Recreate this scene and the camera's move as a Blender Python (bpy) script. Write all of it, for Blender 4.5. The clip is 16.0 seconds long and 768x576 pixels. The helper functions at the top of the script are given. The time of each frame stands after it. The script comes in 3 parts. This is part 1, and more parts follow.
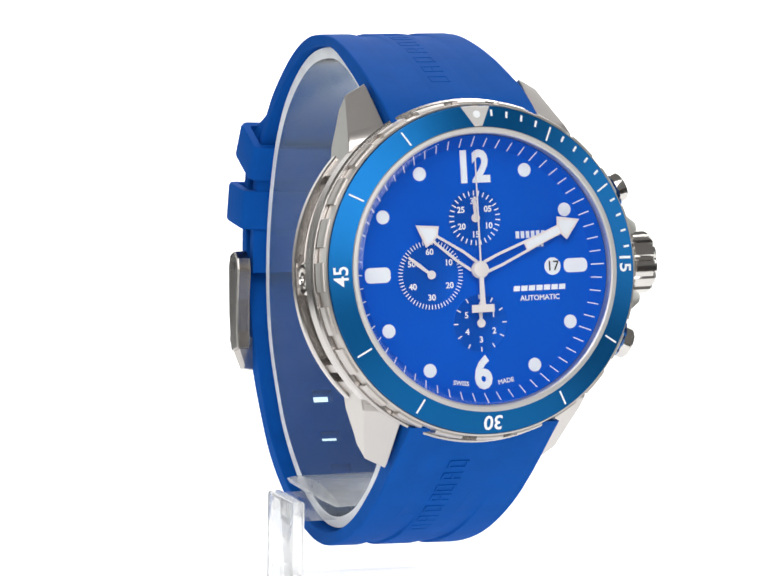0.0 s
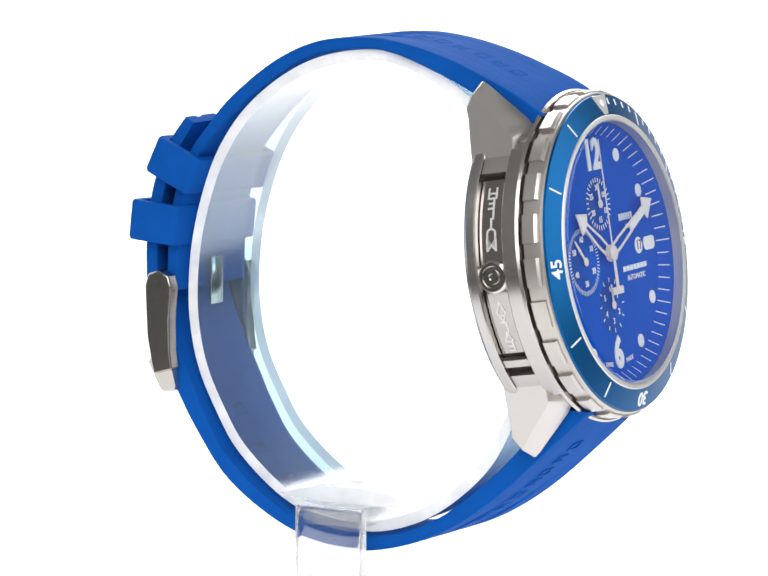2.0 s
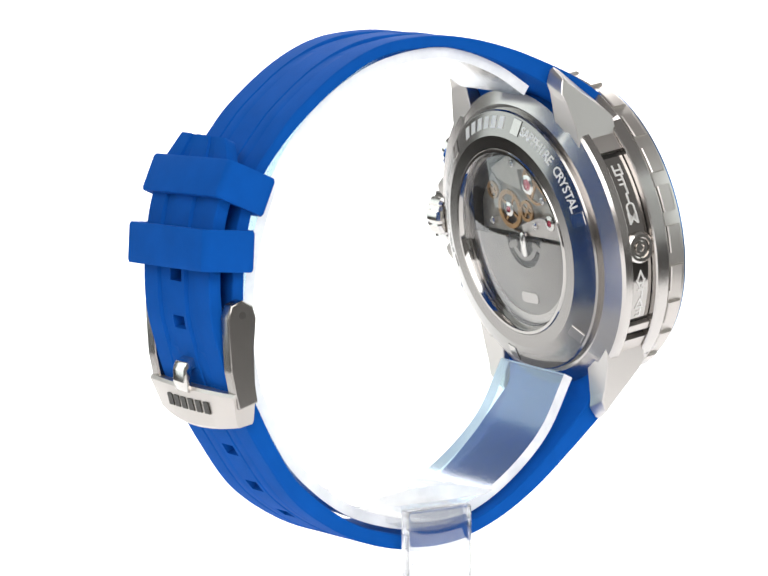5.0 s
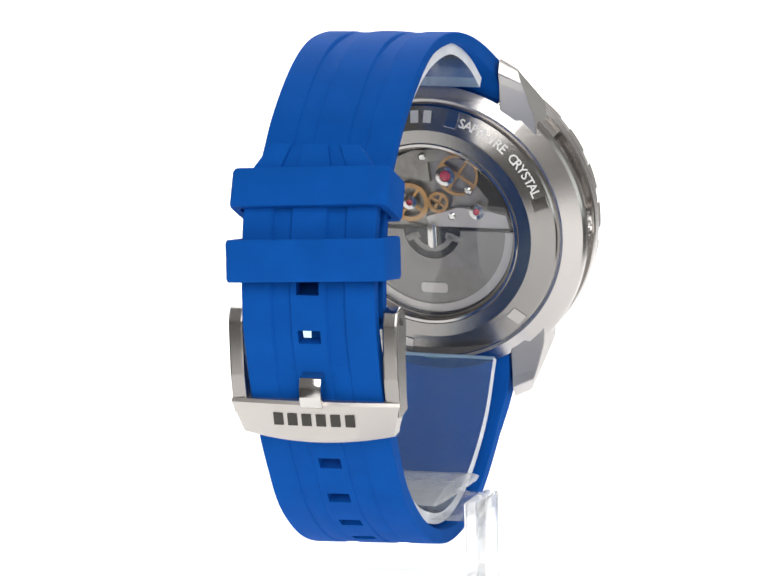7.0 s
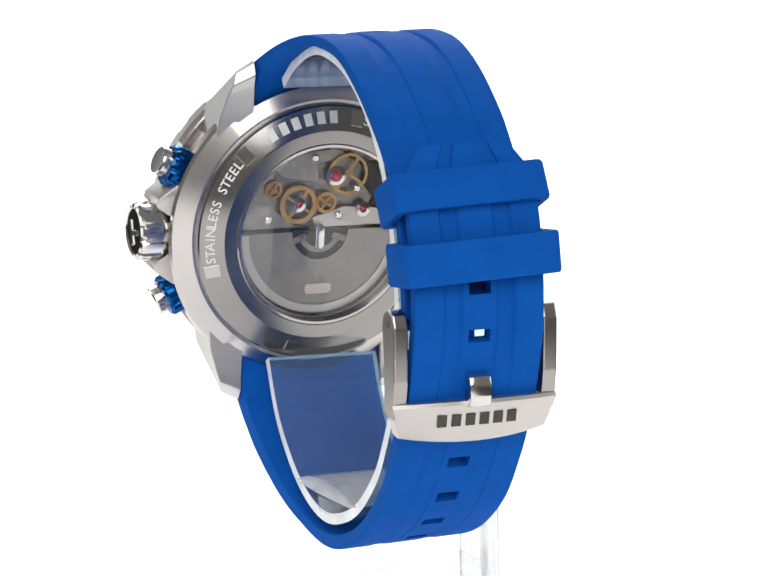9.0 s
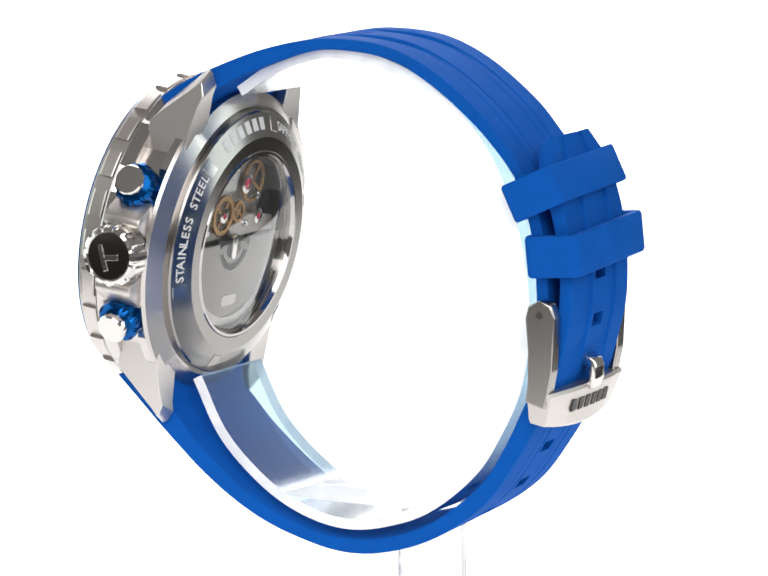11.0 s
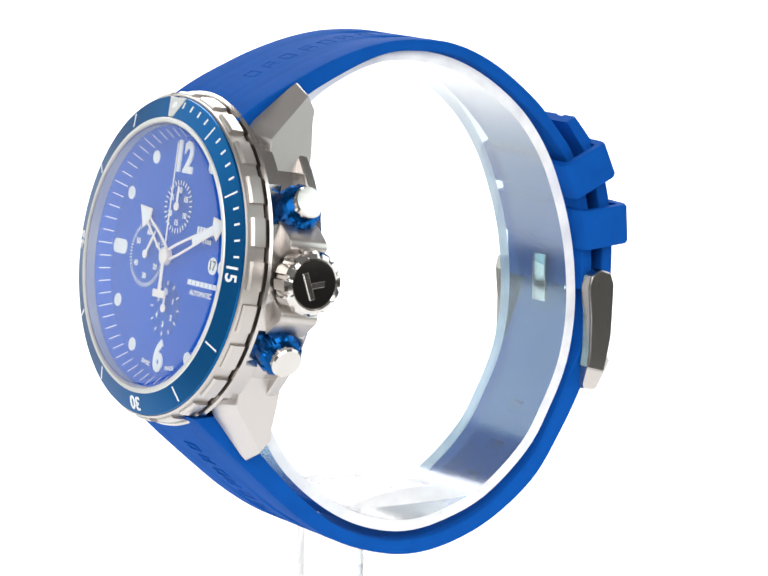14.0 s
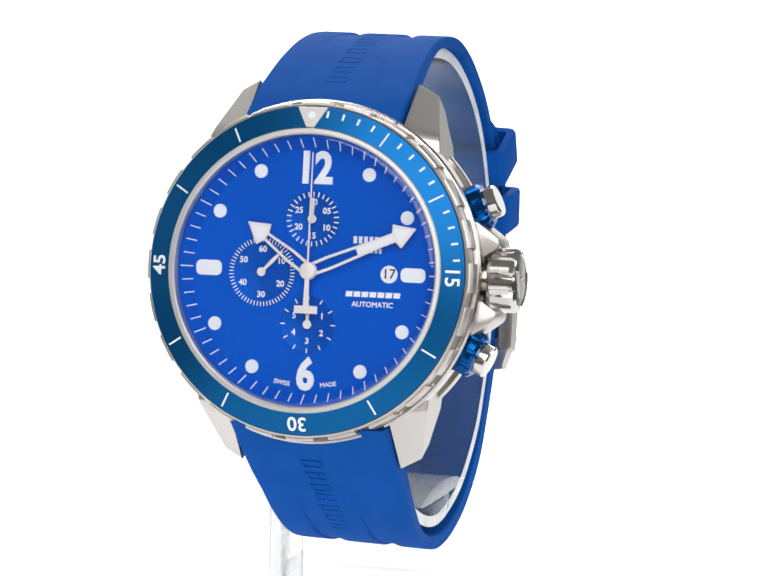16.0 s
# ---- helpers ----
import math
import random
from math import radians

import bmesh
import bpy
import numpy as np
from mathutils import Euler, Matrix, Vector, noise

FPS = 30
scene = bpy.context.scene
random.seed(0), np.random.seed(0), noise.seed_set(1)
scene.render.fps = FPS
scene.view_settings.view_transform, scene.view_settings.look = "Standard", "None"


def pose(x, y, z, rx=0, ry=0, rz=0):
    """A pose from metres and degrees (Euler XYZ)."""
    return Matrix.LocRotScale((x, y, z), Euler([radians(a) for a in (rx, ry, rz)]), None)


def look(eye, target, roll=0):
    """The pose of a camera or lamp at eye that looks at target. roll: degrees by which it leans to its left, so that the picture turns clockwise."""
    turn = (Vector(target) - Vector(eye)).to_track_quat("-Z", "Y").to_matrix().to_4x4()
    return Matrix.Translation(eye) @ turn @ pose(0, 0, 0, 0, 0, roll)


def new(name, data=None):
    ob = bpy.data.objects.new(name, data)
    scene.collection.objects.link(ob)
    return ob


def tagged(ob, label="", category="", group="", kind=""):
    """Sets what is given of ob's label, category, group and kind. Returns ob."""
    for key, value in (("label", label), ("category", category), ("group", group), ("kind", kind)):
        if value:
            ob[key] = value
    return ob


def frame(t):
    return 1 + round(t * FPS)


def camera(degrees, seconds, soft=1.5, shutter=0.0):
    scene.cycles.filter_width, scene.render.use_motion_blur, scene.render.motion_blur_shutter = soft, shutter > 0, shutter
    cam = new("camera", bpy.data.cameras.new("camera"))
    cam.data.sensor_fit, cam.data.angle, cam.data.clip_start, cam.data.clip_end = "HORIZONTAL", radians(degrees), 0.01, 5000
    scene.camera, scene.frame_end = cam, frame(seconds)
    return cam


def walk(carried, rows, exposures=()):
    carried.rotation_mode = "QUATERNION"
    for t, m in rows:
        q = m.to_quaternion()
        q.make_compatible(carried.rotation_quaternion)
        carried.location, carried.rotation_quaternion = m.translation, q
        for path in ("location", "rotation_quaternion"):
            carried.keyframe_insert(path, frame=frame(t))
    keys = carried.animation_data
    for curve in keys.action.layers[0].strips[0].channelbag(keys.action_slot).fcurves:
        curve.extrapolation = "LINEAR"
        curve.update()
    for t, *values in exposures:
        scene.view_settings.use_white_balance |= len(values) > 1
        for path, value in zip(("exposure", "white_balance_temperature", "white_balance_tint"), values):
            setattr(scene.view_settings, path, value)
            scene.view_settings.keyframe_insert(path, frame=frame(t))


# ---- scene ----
MM = 0.001
# A fixed camera 0.57 m from the axis of a turning table; 20.16 degrees a second.
TURN_START, TURN_RATE = 20.454, 20.155
cam = camera(11.364, 16.0, soft=1.6)
EYE = pose(0, -0.571, 0.133, 90 - 8.194, 0.0, -0.011) @ pose(0, 0, 0, 0, 0, -0.064)
walk(cam, [(0.0, EYE), (16.0, EYE)], exposures=[(0.0, -0.18), (1.5, -0.08), (3.0, 0.16), (4.2, 0.16), (6.0, -0.1), (8.0, -0.08), (9.5, -0.12), (11.5, 0.13), (12.7, 0.13), (14.5, -0.08), (16.0, -0.2)])

# ---- light: soft boxes round a white photo table with an added glow ----
world = bpy.data.worlds.new("studio")
scene.world = world
world.use_nodes = True
world.node_tree.nodes["Background"].inputs[0].default_value = (1.0, 0.98, 0.96, 1)
world.node_tree.nodes["Background"].inputs[1].default_value = 0.205


def softbox(name, eye, target, wide, high, watts, color=(1, 1, 1)):
    data = bpy.data.lights.new(name, "AREA")
    data.shape, data.size, data.size_y, data.energy, data.color = "RECTANGLE", wide, high, watts, color
    ob = new(name, data)
    ob.matrix_world = look(eye, target)
    return ob


softbox("softbox_right", (0.80, 0.03, 0.28), (0, 0, 0.10), 0.55, 0.56, 2.05, (0.89, 1.0, 1.0))
softbox("softbox_left", (-0.77, 0.21, 0.24), (0, 0, 0.10), 0.66, 0.68, 2.1, (0.89, 1.0, 1.0))
softbox("softbox_front", (0, -0.82, 0.6), (0, 0, 0.06), 0.9, 0.8, 8.6)
softbox("softbox_back", (0, 0.75, 0.85), (0, 0, 0.06), 0.9, 0.5, 4.0)
# unseen lamp, added to keep the table behind the watch white
softbox("table_fill_light", (0, 1.35, 0.95), (0, 1.25, 0), 1.2, 1.2, 17.0)


# ---- materials ----
def material(name):
    m = bpy.data.materials.new(name)
    m.use_nodes = True
    n = m.node_tree.nodes
    return m, n, m.node_tree.links, n["Principled BSDF"]


def noise_node(n, l, scale, detail=3.0, stretch=None):
    co = n.new("ShaderNodeTexCoord")
    t = n.new("ShaderNodeTexNoise")
    t.inputs["Scale"].default_value, t.inputs["Detail"].default_value = scale, detail
    if stretch:
        mp = n.new("ShaderNodeMapping")
        mp.inputs["Scale"].default_value = stretch
        l.new(co.outputs["Object"], mp.inputs["Vector"])
        l.new(mp.outputs["Vector"], t.inputs["Vector"])
    else:
        l.new(co.outputs["Object"], t.inputs["Vector"])
    return t


def surface(name, color, rough, metal=0.0, vary=0.12, scale=400.0, bump=0.0, bump_scale=4000.0, stretch=None, rough_vary=0.1, spec=0.5, coat=0.0, spun=0.0):
    m, n, l, b = material(name)
    t = noise_node(n, l, scale)
    ramp = n.new("ShaderNodeValToRGB")
    ramp.color_ramp.elements[0].position, ramp.color_ramp.elements[1].position = 0.3, 0.7
    ramp.color_ramp.elements[0].color = (*[c * (1 - vary) for c in color], 1)
    ramp.color_ramp.elements[1].color = (*[min(1, c * (1 + vary)) for c in color], 1)
    l.new(t.outputs["Fac"], ramp.inputs["Fac"])
    l.new(ramp.outputs["Color"], b.inputs["Base Color"])
    b.inputs["Metallic"].default_value = metal
    b.inputs["Specular IOR Level"].default_value = spec
    b.inputs["Coat Weight"].default_value = coat
    if spun:
        # turned on a lathe: fine rings round the axis
        tan = n.new("ShaderNodeTangent")
        tan.direction_type, tan.axis = "RADIAL", "Z"
        b.inputs["Anisotropic"].default_value = spun
        l.new(tan.outputs[0], b.inputs["Tangent"])
    g = noise_node(n, l, bump_scale, 2.0, stretch)
    r = n.new("ShaderNodeMapRange")
    r.inputs["To Min"].default_value, r.inputs["To Max"].default_value = max(0.02, rough - rough_vary), min(1, rough + rough_vary)
    l.new(g.outputs["Fac"], r.inputs["Value"])
    l.new(r.outputs["Result"], b.inputs["Roughness"])
    if bump:
        bp = n.new("ShaderNodeBump")
        bp.inputs["Strength"].default_value, bp.inputs["Distance"].default_value = bump, 0.00005
        l.new(g.outputs["Fac"], bp.inputs["Height"])
        l.new(bp.outputs["Normal"], b.inputs["Normal"])
    return m


def clear(name, tint, milk, gloss_ior=1.49, rough=0.03, milk_color=(0.9, 0.92, 0.95), top=0.85, power=5.0):
    """Clear plastic or crystal: see-through, with a gloss that grows at grazing angles and a little milkiness."""
    m, n, l, b = material(name)
    n.remove(b)
    out = n["Material Output"]
    tr, gl, df = n.new("ShaderNodeBsdfTransparent"), n.new("ShaderNodeBsdfGlossy"), n.new("ShaderNodeBsdfDiffuse")
    tr.inputs[0].default_value = (*tint, 1)
    gl.inputs["Roughness"].default_value = rough
    df.inputs[0].default_value = (*milk_color, 1)
    lw, pw, fr = n.new("ShaderNodeLayerWeight"), n.new("ShaderNodeMath"), n.new("ShaderNodeMapRange")
    pw.operation, pw.inputs[1].default_value = "POWER", power
    base = ((gloss_ior - 1) / (gloss_ior + 1)) ** 2
    fr.inputs["To Min"].default_value, fr.inputs["To Max"].default_value = base, top
    l.new(lw.outputs["Facing"], pw.inputs[0])
    l.new(pw.outputs[0], fr.inputs["Value"])
    m1, m2 = n.new("ShaderNodeMixShader"), n.new("ShaderNodeMixShader")
    t = noise_node(n, l, 250.0)
    r = n.new("ShaderNodeMapRange")
    r.inputs["To Min"].default_value, r.inputs["To Max"].default_value = milk * 0.7, milk * 1.3
    l.new(t.outputs["Fac"], r.inputs["Value"])
    l.new(r.outputs["Result"], m1.inputs[0])
    l.new(tr.outputs[0], m1.inputs[1])
    l.new(df.outputs[0], m1.inputs[2])
    l.new(fr.outputs[0], m2.inputs[0])
    l.new(m1.outputs[0], m2.inputs[1])
    l.new(gl.outputs[0], m2.inputs[2])
    l.new(m2.outputs[0], out.inputs["Surface"])
    return m


RUBBER = surface("blue_rubber", (0.004, 0.082, 0.375), 0.7, vary=0.06, scale=250, bump=0.25, bump_scale=5000, spec=0.04)
SATIN = surface("pale_satin_steel", (0.74, 0.71, 0.69), 0.5, 0.9, 0.03, 60)
STEEL = surface("brushed_steel", (0.58, 0.54, 0.51), 0.4, 1.0, 0.03, 60, 0.02, 2500, (1, 14, 1), 0.04)
POLISHED = surface("polished_steel", (0.66, 0.63, 0.60), 0.14, 1.0, 0.03, 300, 0.0, 1500, None, 0.05)
CASE_STEEL = surface("polished_case_steel", (0.56, 0.527, 0.503), 0.24, 1.0, 0.03, 60, 0.02, 2500, (1, 14, 1), 0.04)
BUCKLE_STEEL = surface("brushed_buckle_steel", (0.38, 0.355, 0.335), 0.25, 1.0, 0.03, 40, rough_vary=0.0)
LUG_STEEL = surface("satin_lug_steel", (0.63, 0.593, 0.567), 0.38, 1.0, 0.03, 60, 0.02, 2500, (1, 14, 1), 0.04)
SPUN_STEEL = surface("lathe_turned_steel", (0.31, 0.294, 0.28), 0.16, 1.0, 0.04, 60, 0.0, 2500, None, 0.05, spun=0.7)
CHANNEL = surface("polished_dark_steel", (0.46, 0.435, 0.415), 0.09, 1.0, 0.05, 300, 0.0, 1500, None, 0.05)
CAP_STEEL = surface("mirror_steel", (0.3, 0.285, 0.27), 0.08, 1.0, 0.04, 300, 0.0, 1500, None, 0.03)
# near-black that paints the shade in gaps, wells and recesses
RECESS_SHADE = surface("painted_recess_shade", (0.03, 0.028, 0.026), 0.35, 0.6, 0.2, 500)
INSERT = surface("blue_anodised_ring", (0.0, 0.105, 0.31), 0.36, 0.8, 0.03, 60, 0.0, 3000, None, 0.04)
BLUE_METAL = surface("blue_anodised_metal", (0.0, 0.075, 0.28), 0.2, 0.9, 0.1, 400)
DIAL = surface("blue_lacquer_dial", (0.0, 0.10, 0.60), 0.5, 0.1, 0.05, 120, spec=0.02)
DIAL_DEEP = surface("blue_lacquer_subdial", (0.0, 0.092, 0.53), 0.4, 0.3, 0.05, 120, spec=0.05)
WHITE = surface("white_lume", (0.93, 0.94, 0.96), 0.6, vary=0.03)
POINTER = surface("pale_rhodium", (0.92, 0.84, 0.80), 0.4, 0.1, 0.03)
GOLD = surface("gilt_brass", (0.46, 0.27, 0.12), 0.32, 1.0, 0.2)
ROTOR = surface("striped_rotor_steel", (0.29, 0.27, 0.25), 0.4, 1.0, 0.1, 500, 0.3, 900, (30, 1, 1))
PLATE = surface("movement_plate", (0.36, 0.335, 0.30), 0.42, 1.0, 0.15, 700)
RUBY = surface("synthetic_ruby", (0.5, 0.02, 0.06), 0.1, 0.0, 0.1, coat=0.5)
WHITE_ETCH = surface("pale_etching", (0.72, 0.7, 0.675), 0.5, 0.4, 0.05)
INK = surface("dark_engraving", (0.05, 0.045, 0.04), 0.5, 0.3, 0.1)
BACK_CRYSTAL = clear("milky_case_back_glass", (0.98, 0.98, 0.98), 0.02, 1.7, 0.04, (0.9, 0.89, 0.87), top=1.0, power=3.6)
CRYSTAL = clear("sapphire_crystal", (0.98, 0.99, 1.0), 0.0, 1.62, 0.02, top=1.0, power=3.6)
REST = clear("clear_acrylic_rest", (0.97, 0.97, 0.97), 0.08, 1.42, 0.06, top=0.65)
SADDLE = clear("cloudy_acrylic", (0.97, 0.97, 0.97), 0.3, 1.42, 0.06, (0.95, 0.95, 0.96), top=0.65)
CUFF = clear("clear_flexible_plastic", (0.78, 0.92, 0.97), 0.05, 1.33, 0.16, (0.72, 0.88, 0.95), top=1.7, power=3.4)
CUFF_EDGE = clear("cut_plastic_edge", (0.97, 0.97, 0.97), 0.85, 1.4, 0.3, (0.97, 0.97, 0.98), top=0.3)


def thick_acrylic():
    """Solid polished acrylic: part bends the light, part lets it straight through."""
    m, n, l, b = material("solid_acrylic")
    n.remove(b)
    gl, tr, mix = n.new("ShaderNodeBsdfGlass"), n.new("ShaderNodeBsdfTransparent"), n.new("ShaderNodeMixShader")
    gl.inputs["IOR"].default_value = 1.49
    gl.inputs["Color"].default_value = (0.92, 0.92, 0.92, 1)
    t = noise_node(n, l, 300.0)
    r = n.new("ShaderNodeMapRange")
    r.inputs["To Min"].default_value, r.inputs["To Max"].default_value = 0.01, 0.06
    l.new(t.outputs["Fac"], r.inputs["Value"])
    l.new(r.outputs["Result"], gl.inputs["Roughness"])
    mix.inputs[0].default_value = 0.2
    l.new(gl.outputs[0], mix.inputs[1])
    l.new(tr.outputs[0], mix.inputs[2])
    l.new(mix.outputs[0], n["Material Output"].inputs["Surface"])
    return m


SOLID = thick_acrylic()


def table_surface(name="glowing_white_table", glow=0.42):
    """A white surface with an added glow, for the table and the sheet behind it."""
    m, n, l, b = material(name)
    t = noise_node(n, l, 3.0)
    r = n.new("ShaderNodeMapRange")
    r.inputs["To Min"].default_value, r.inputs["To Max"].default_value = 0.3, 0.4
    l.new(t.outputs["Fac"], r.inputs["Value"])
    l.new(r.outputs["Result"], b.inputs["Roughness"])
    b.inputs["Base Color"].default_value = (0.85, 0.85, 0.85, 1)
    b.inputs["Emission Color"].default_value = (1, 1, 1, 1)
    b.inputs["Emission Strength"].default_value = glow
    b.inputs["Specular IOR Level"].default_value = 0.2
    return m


# the table's glow is added so its surface comes out pure white
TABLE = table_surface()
BACKDROP = table_surface("added_white_glow", 1.1)
FLOOR = surface("added_dark_floor", (0.12, 0.115, 0.11), 0.6, 0.0, 0.2, 3.0, 0.2, 40)


# ---- mesh helpers: all lengths in millimetres ----
def part(name, bm, mat, parent, label="", at=None, smooth=35):
    bmesh.ops.recalc_face_normals(bm, faces=bm.faces[:])
    bmesh.ops.scale(bm, vec=(MM, MM, MM), verts=bm.verts[:])
    me = bpy.data.meshes.new(name)
    bm.to_mesh(me)
    bm.free()
    me.materials.append(mat)
    if smooth:
        me.shade_smooth()
        me.set_sharp_from_angle(angle=radians(smooth))
    return link(name, me, parent, label, at)


def link(name, me, parent, label="", at=None):
    # thing, part, sub-part: what would lie deeper hangs on the part itself
    while parent and parent.parent and parent.parent.parent:
        at = parent.matrix_basis.copy() @ (at if at is not None else Matrix())
        parent = parent.parent
    ob = new(name, me)
    ob.parent = parent
    if at is not None:
        ob.matrix_local = at
    if label:
        ob["label"] = label
    return ob


def shift(x, y, z, rx=0, ry=0, rz=0):
    """A pose in millimetres and degrees."""
    return pose(x * MM, y * MM, z * MM, rx, ry, rz)


def lathe(profile, seg=96, close=False, start=0.0, sweep=360.0):
    """Turn a profile of (radius, height) round the local z axis."""
    bm = bmesh.new()
    full = sweep >= 360
    rings = []
    count = seg if full else seg + 1
    for k in range(count):
        a = radians(start + sweep * k / seg)
        rings.append([bm.verts.new((r * math.cos(a), r * math.sin(a), h)) for r, h in profile])
    m = len(profile)
    for k in range(seg):
        a, b = rings[k], rings[(k + 1) % count]
        for j in range(m if close else m - 1):
            bm.faces.new((a[j], a[(j + 1) % m], b[(j + 1) % m], b[j]))
    if not full and close:
        bm.faces.new(rings[0])
        bm.faces.new(rings[-1])
    bmesh.ops.remove_doubles(bm, verts=bm.verts[:], dist=1e-4)
    return bm


def prism(points, z0, z1, bevel=0.0, seg=2):
    """A flat outline in xy, made solid from z0 to z1."""
    bm = bmesh.new()
    f = bm.faces.new([bm.verts.new((x, y, z0)) for x, y in points])
    top = bmesh.ops.extrude_face_region(bm, geom=[f])["geom"]
    bmesh.ops.translate(bm, vec=(0, 0, z1 - z0), verts=[g for g in top if isinstance(g, bmesh.types.BMVert)])
    if bevel:
        bmesh.ops.bevel(bm, geom=bm.edges[:], offset=bevel, segments=seg, affect="EDGES", profile=0.5)
    return bm


def box(x0, x1, y0, y1, z0, z1, bevel=0.0, seg=2):
    return prism([(x0, y0), (x1, y0), (x1, y1), (x0, y1)], z0, z1, bevel, seg)


def moved(bm, m):
    """m is in millimetres."""
    bmesh.ops.transform(bm, matrix=m, verts=bm.verts[:])
    return bm


def turned(x, y, z, rx=0, ry=0, rz=0):
    return pose(x, y, z, rx, ry, rz)


def pill(w, h, n=6, r=None):
    """A rounded rectangle round the origin."""
    r = min(w, h) / 2 if r is None else r
    out = []
    for cx, cy, a0 in ((w / 2 - r, h / 2 - r, 0), (-w / 2 + r, h / 2 - r, 90), (-w / 2 + r, -h / 2 + r, 180), (w / 2 - r, -h / 2 + r, 270)):
        out += [(cx + r * math.cos(radians(a0 + 90 * k / n)), cy + r * math.sin(radians(a0 + 90 * k / n))) for k in range(n + 1)]
    return out


def merge(*bms):
    out = bmesh.new()
    for b in bms:
        me = bpy.data.meshes.new("tmp")
        b.to_mesh(me)
        b.free()
        out.from_mesh(me)
        bpy.data.meshes.remove(me)
    return out


def lettering(name, text, size, mat, parent, at, thick=0.04, bold=0.0, squeeze=1.0, label=""):
    """Raised letters in the built-in font, centred on at; size is the capital height in millimetres."""
    cu = bpy.data.curves.new("letters", "FONT")
    cu.body, cu.align_x, cu.align_y = text, "CENTER", "CENTER"
    cu.size, cu.extrude, cu.offset, cu.resolution_u = size * MM / 0.69, thick * MM, bold * MM, 3
    ob = new("letters", cu)
    me = bpy.data.meshes.new_from_object(ob.evaluated_get(bpy.context.evaluated_depsgraph_get()))
    bpy.data.objects.remove(ob)
    bpy.data.curves.remove(cu)
    me.name = name
    me.transform(Matrix.Diagonal((squeeze, 1, 1, 1)))
    me.materials.clear()
    me.materials.append(mat)
    return link(name, me, parent, label, at)


def spline(points, n):
    """n points at even lengths along a smooth curve through the points given."""
    pts = [Vector(p) for p in points]
    ext = [2 * pts[0] - pts[1], *pts, 2 * pts[-1] - pts[-2]]
    fine = []
    for i in range(1, len(ext) - 2):
        a, b, c, d = ext[i - 1:i + 3]
        for k in range(24):
            t = k / 24
            fine.append(0.5 * (2 * b + (c - a) * t + (2 * a - 5 * b + 4 * c - d) * t * t + (3 * b - a - 3 * c + d) * t ** 3))
    fine.append(pts[-1])
    d = [0.0]
    for a, b in zip(fine, fine[1:]):
        d.append(d[-1] + (b - a).length)
    out = []
    for k in range(n):
        s = d[-1] * k / (n - 1)
        i = max(0, min(len(d) - 2, int(np.searchsorted(d, s)) - 1))
        f = (s - d[i]) / max(1e-9, d[i + 1] - d[i])
        out.append(fine[i].lerp(fine[i + 1], f))
    return out


# ---- the table ----
def ground():
    bm = bmesh.new()
    bmesh.ops.create_grid(bm, x_segments=4, y_segments=4, size=1000)
    for v in bm.verts:
        v.co.y = v.co.y * 1.32 + 1070
        v.co.x *= 0.11 + 0.11 * (v.co.y + 250) / 1000      # a sheet that widens towards the back, trimmed in front so steel reflects dark
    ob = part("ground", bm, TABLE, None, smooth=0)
    tagged(ob, "seamless white photo table with an added glow", "table", kind="structure")
    # an unseen glowing sheet, added behind the table to whiten grazing reflections
    bm = bmesh.new()
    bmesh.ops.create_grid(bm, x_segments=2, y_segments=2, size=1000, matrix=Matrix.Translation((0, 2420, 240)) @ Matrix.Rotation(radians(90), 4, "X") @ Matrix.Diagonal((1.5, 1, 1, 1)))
    tagged(part("backdrop", bm, BACKDROP, None, smooth=0), "unseen white glowing sheet added behind the photo table", "backdrop", kind="structure")
    # an unseen dark floor, added to give the steel dark reflections
    bm = bmesh.new()
    bmesh.ops.create_grid(bm, x_segments=2, y_segments=2, size=6000, matrix=Matrix.Translation((0, 0, -760)))
    tagged(part("floor", bm, FLOOR, None, smooth=0), "unseen dark grey sheet added under the table", "floor", kind="structure")


ground()

# ---- the wristwatch: its own frame stands on the turning axis, dial towards -y ----
watch = new("wristwatch")
tagged(watch, "steel chronograph wristwatch with blue dial and blue rubber strap", "wristwatch")
CASE = shift(0.53, -38.73, 58.6, 90 - 9.18, 0, 0.48) @ shift(0, 0, 0, 0, 0, -0.24)   # x to three o'clock, y to twelve, z out of the dial


def polar(r, clock):
    """x, y at that many minutes round the dial."""
    a = radians(90 - clock * 6)
    return r * math.cos(a), r * math.sin(a)


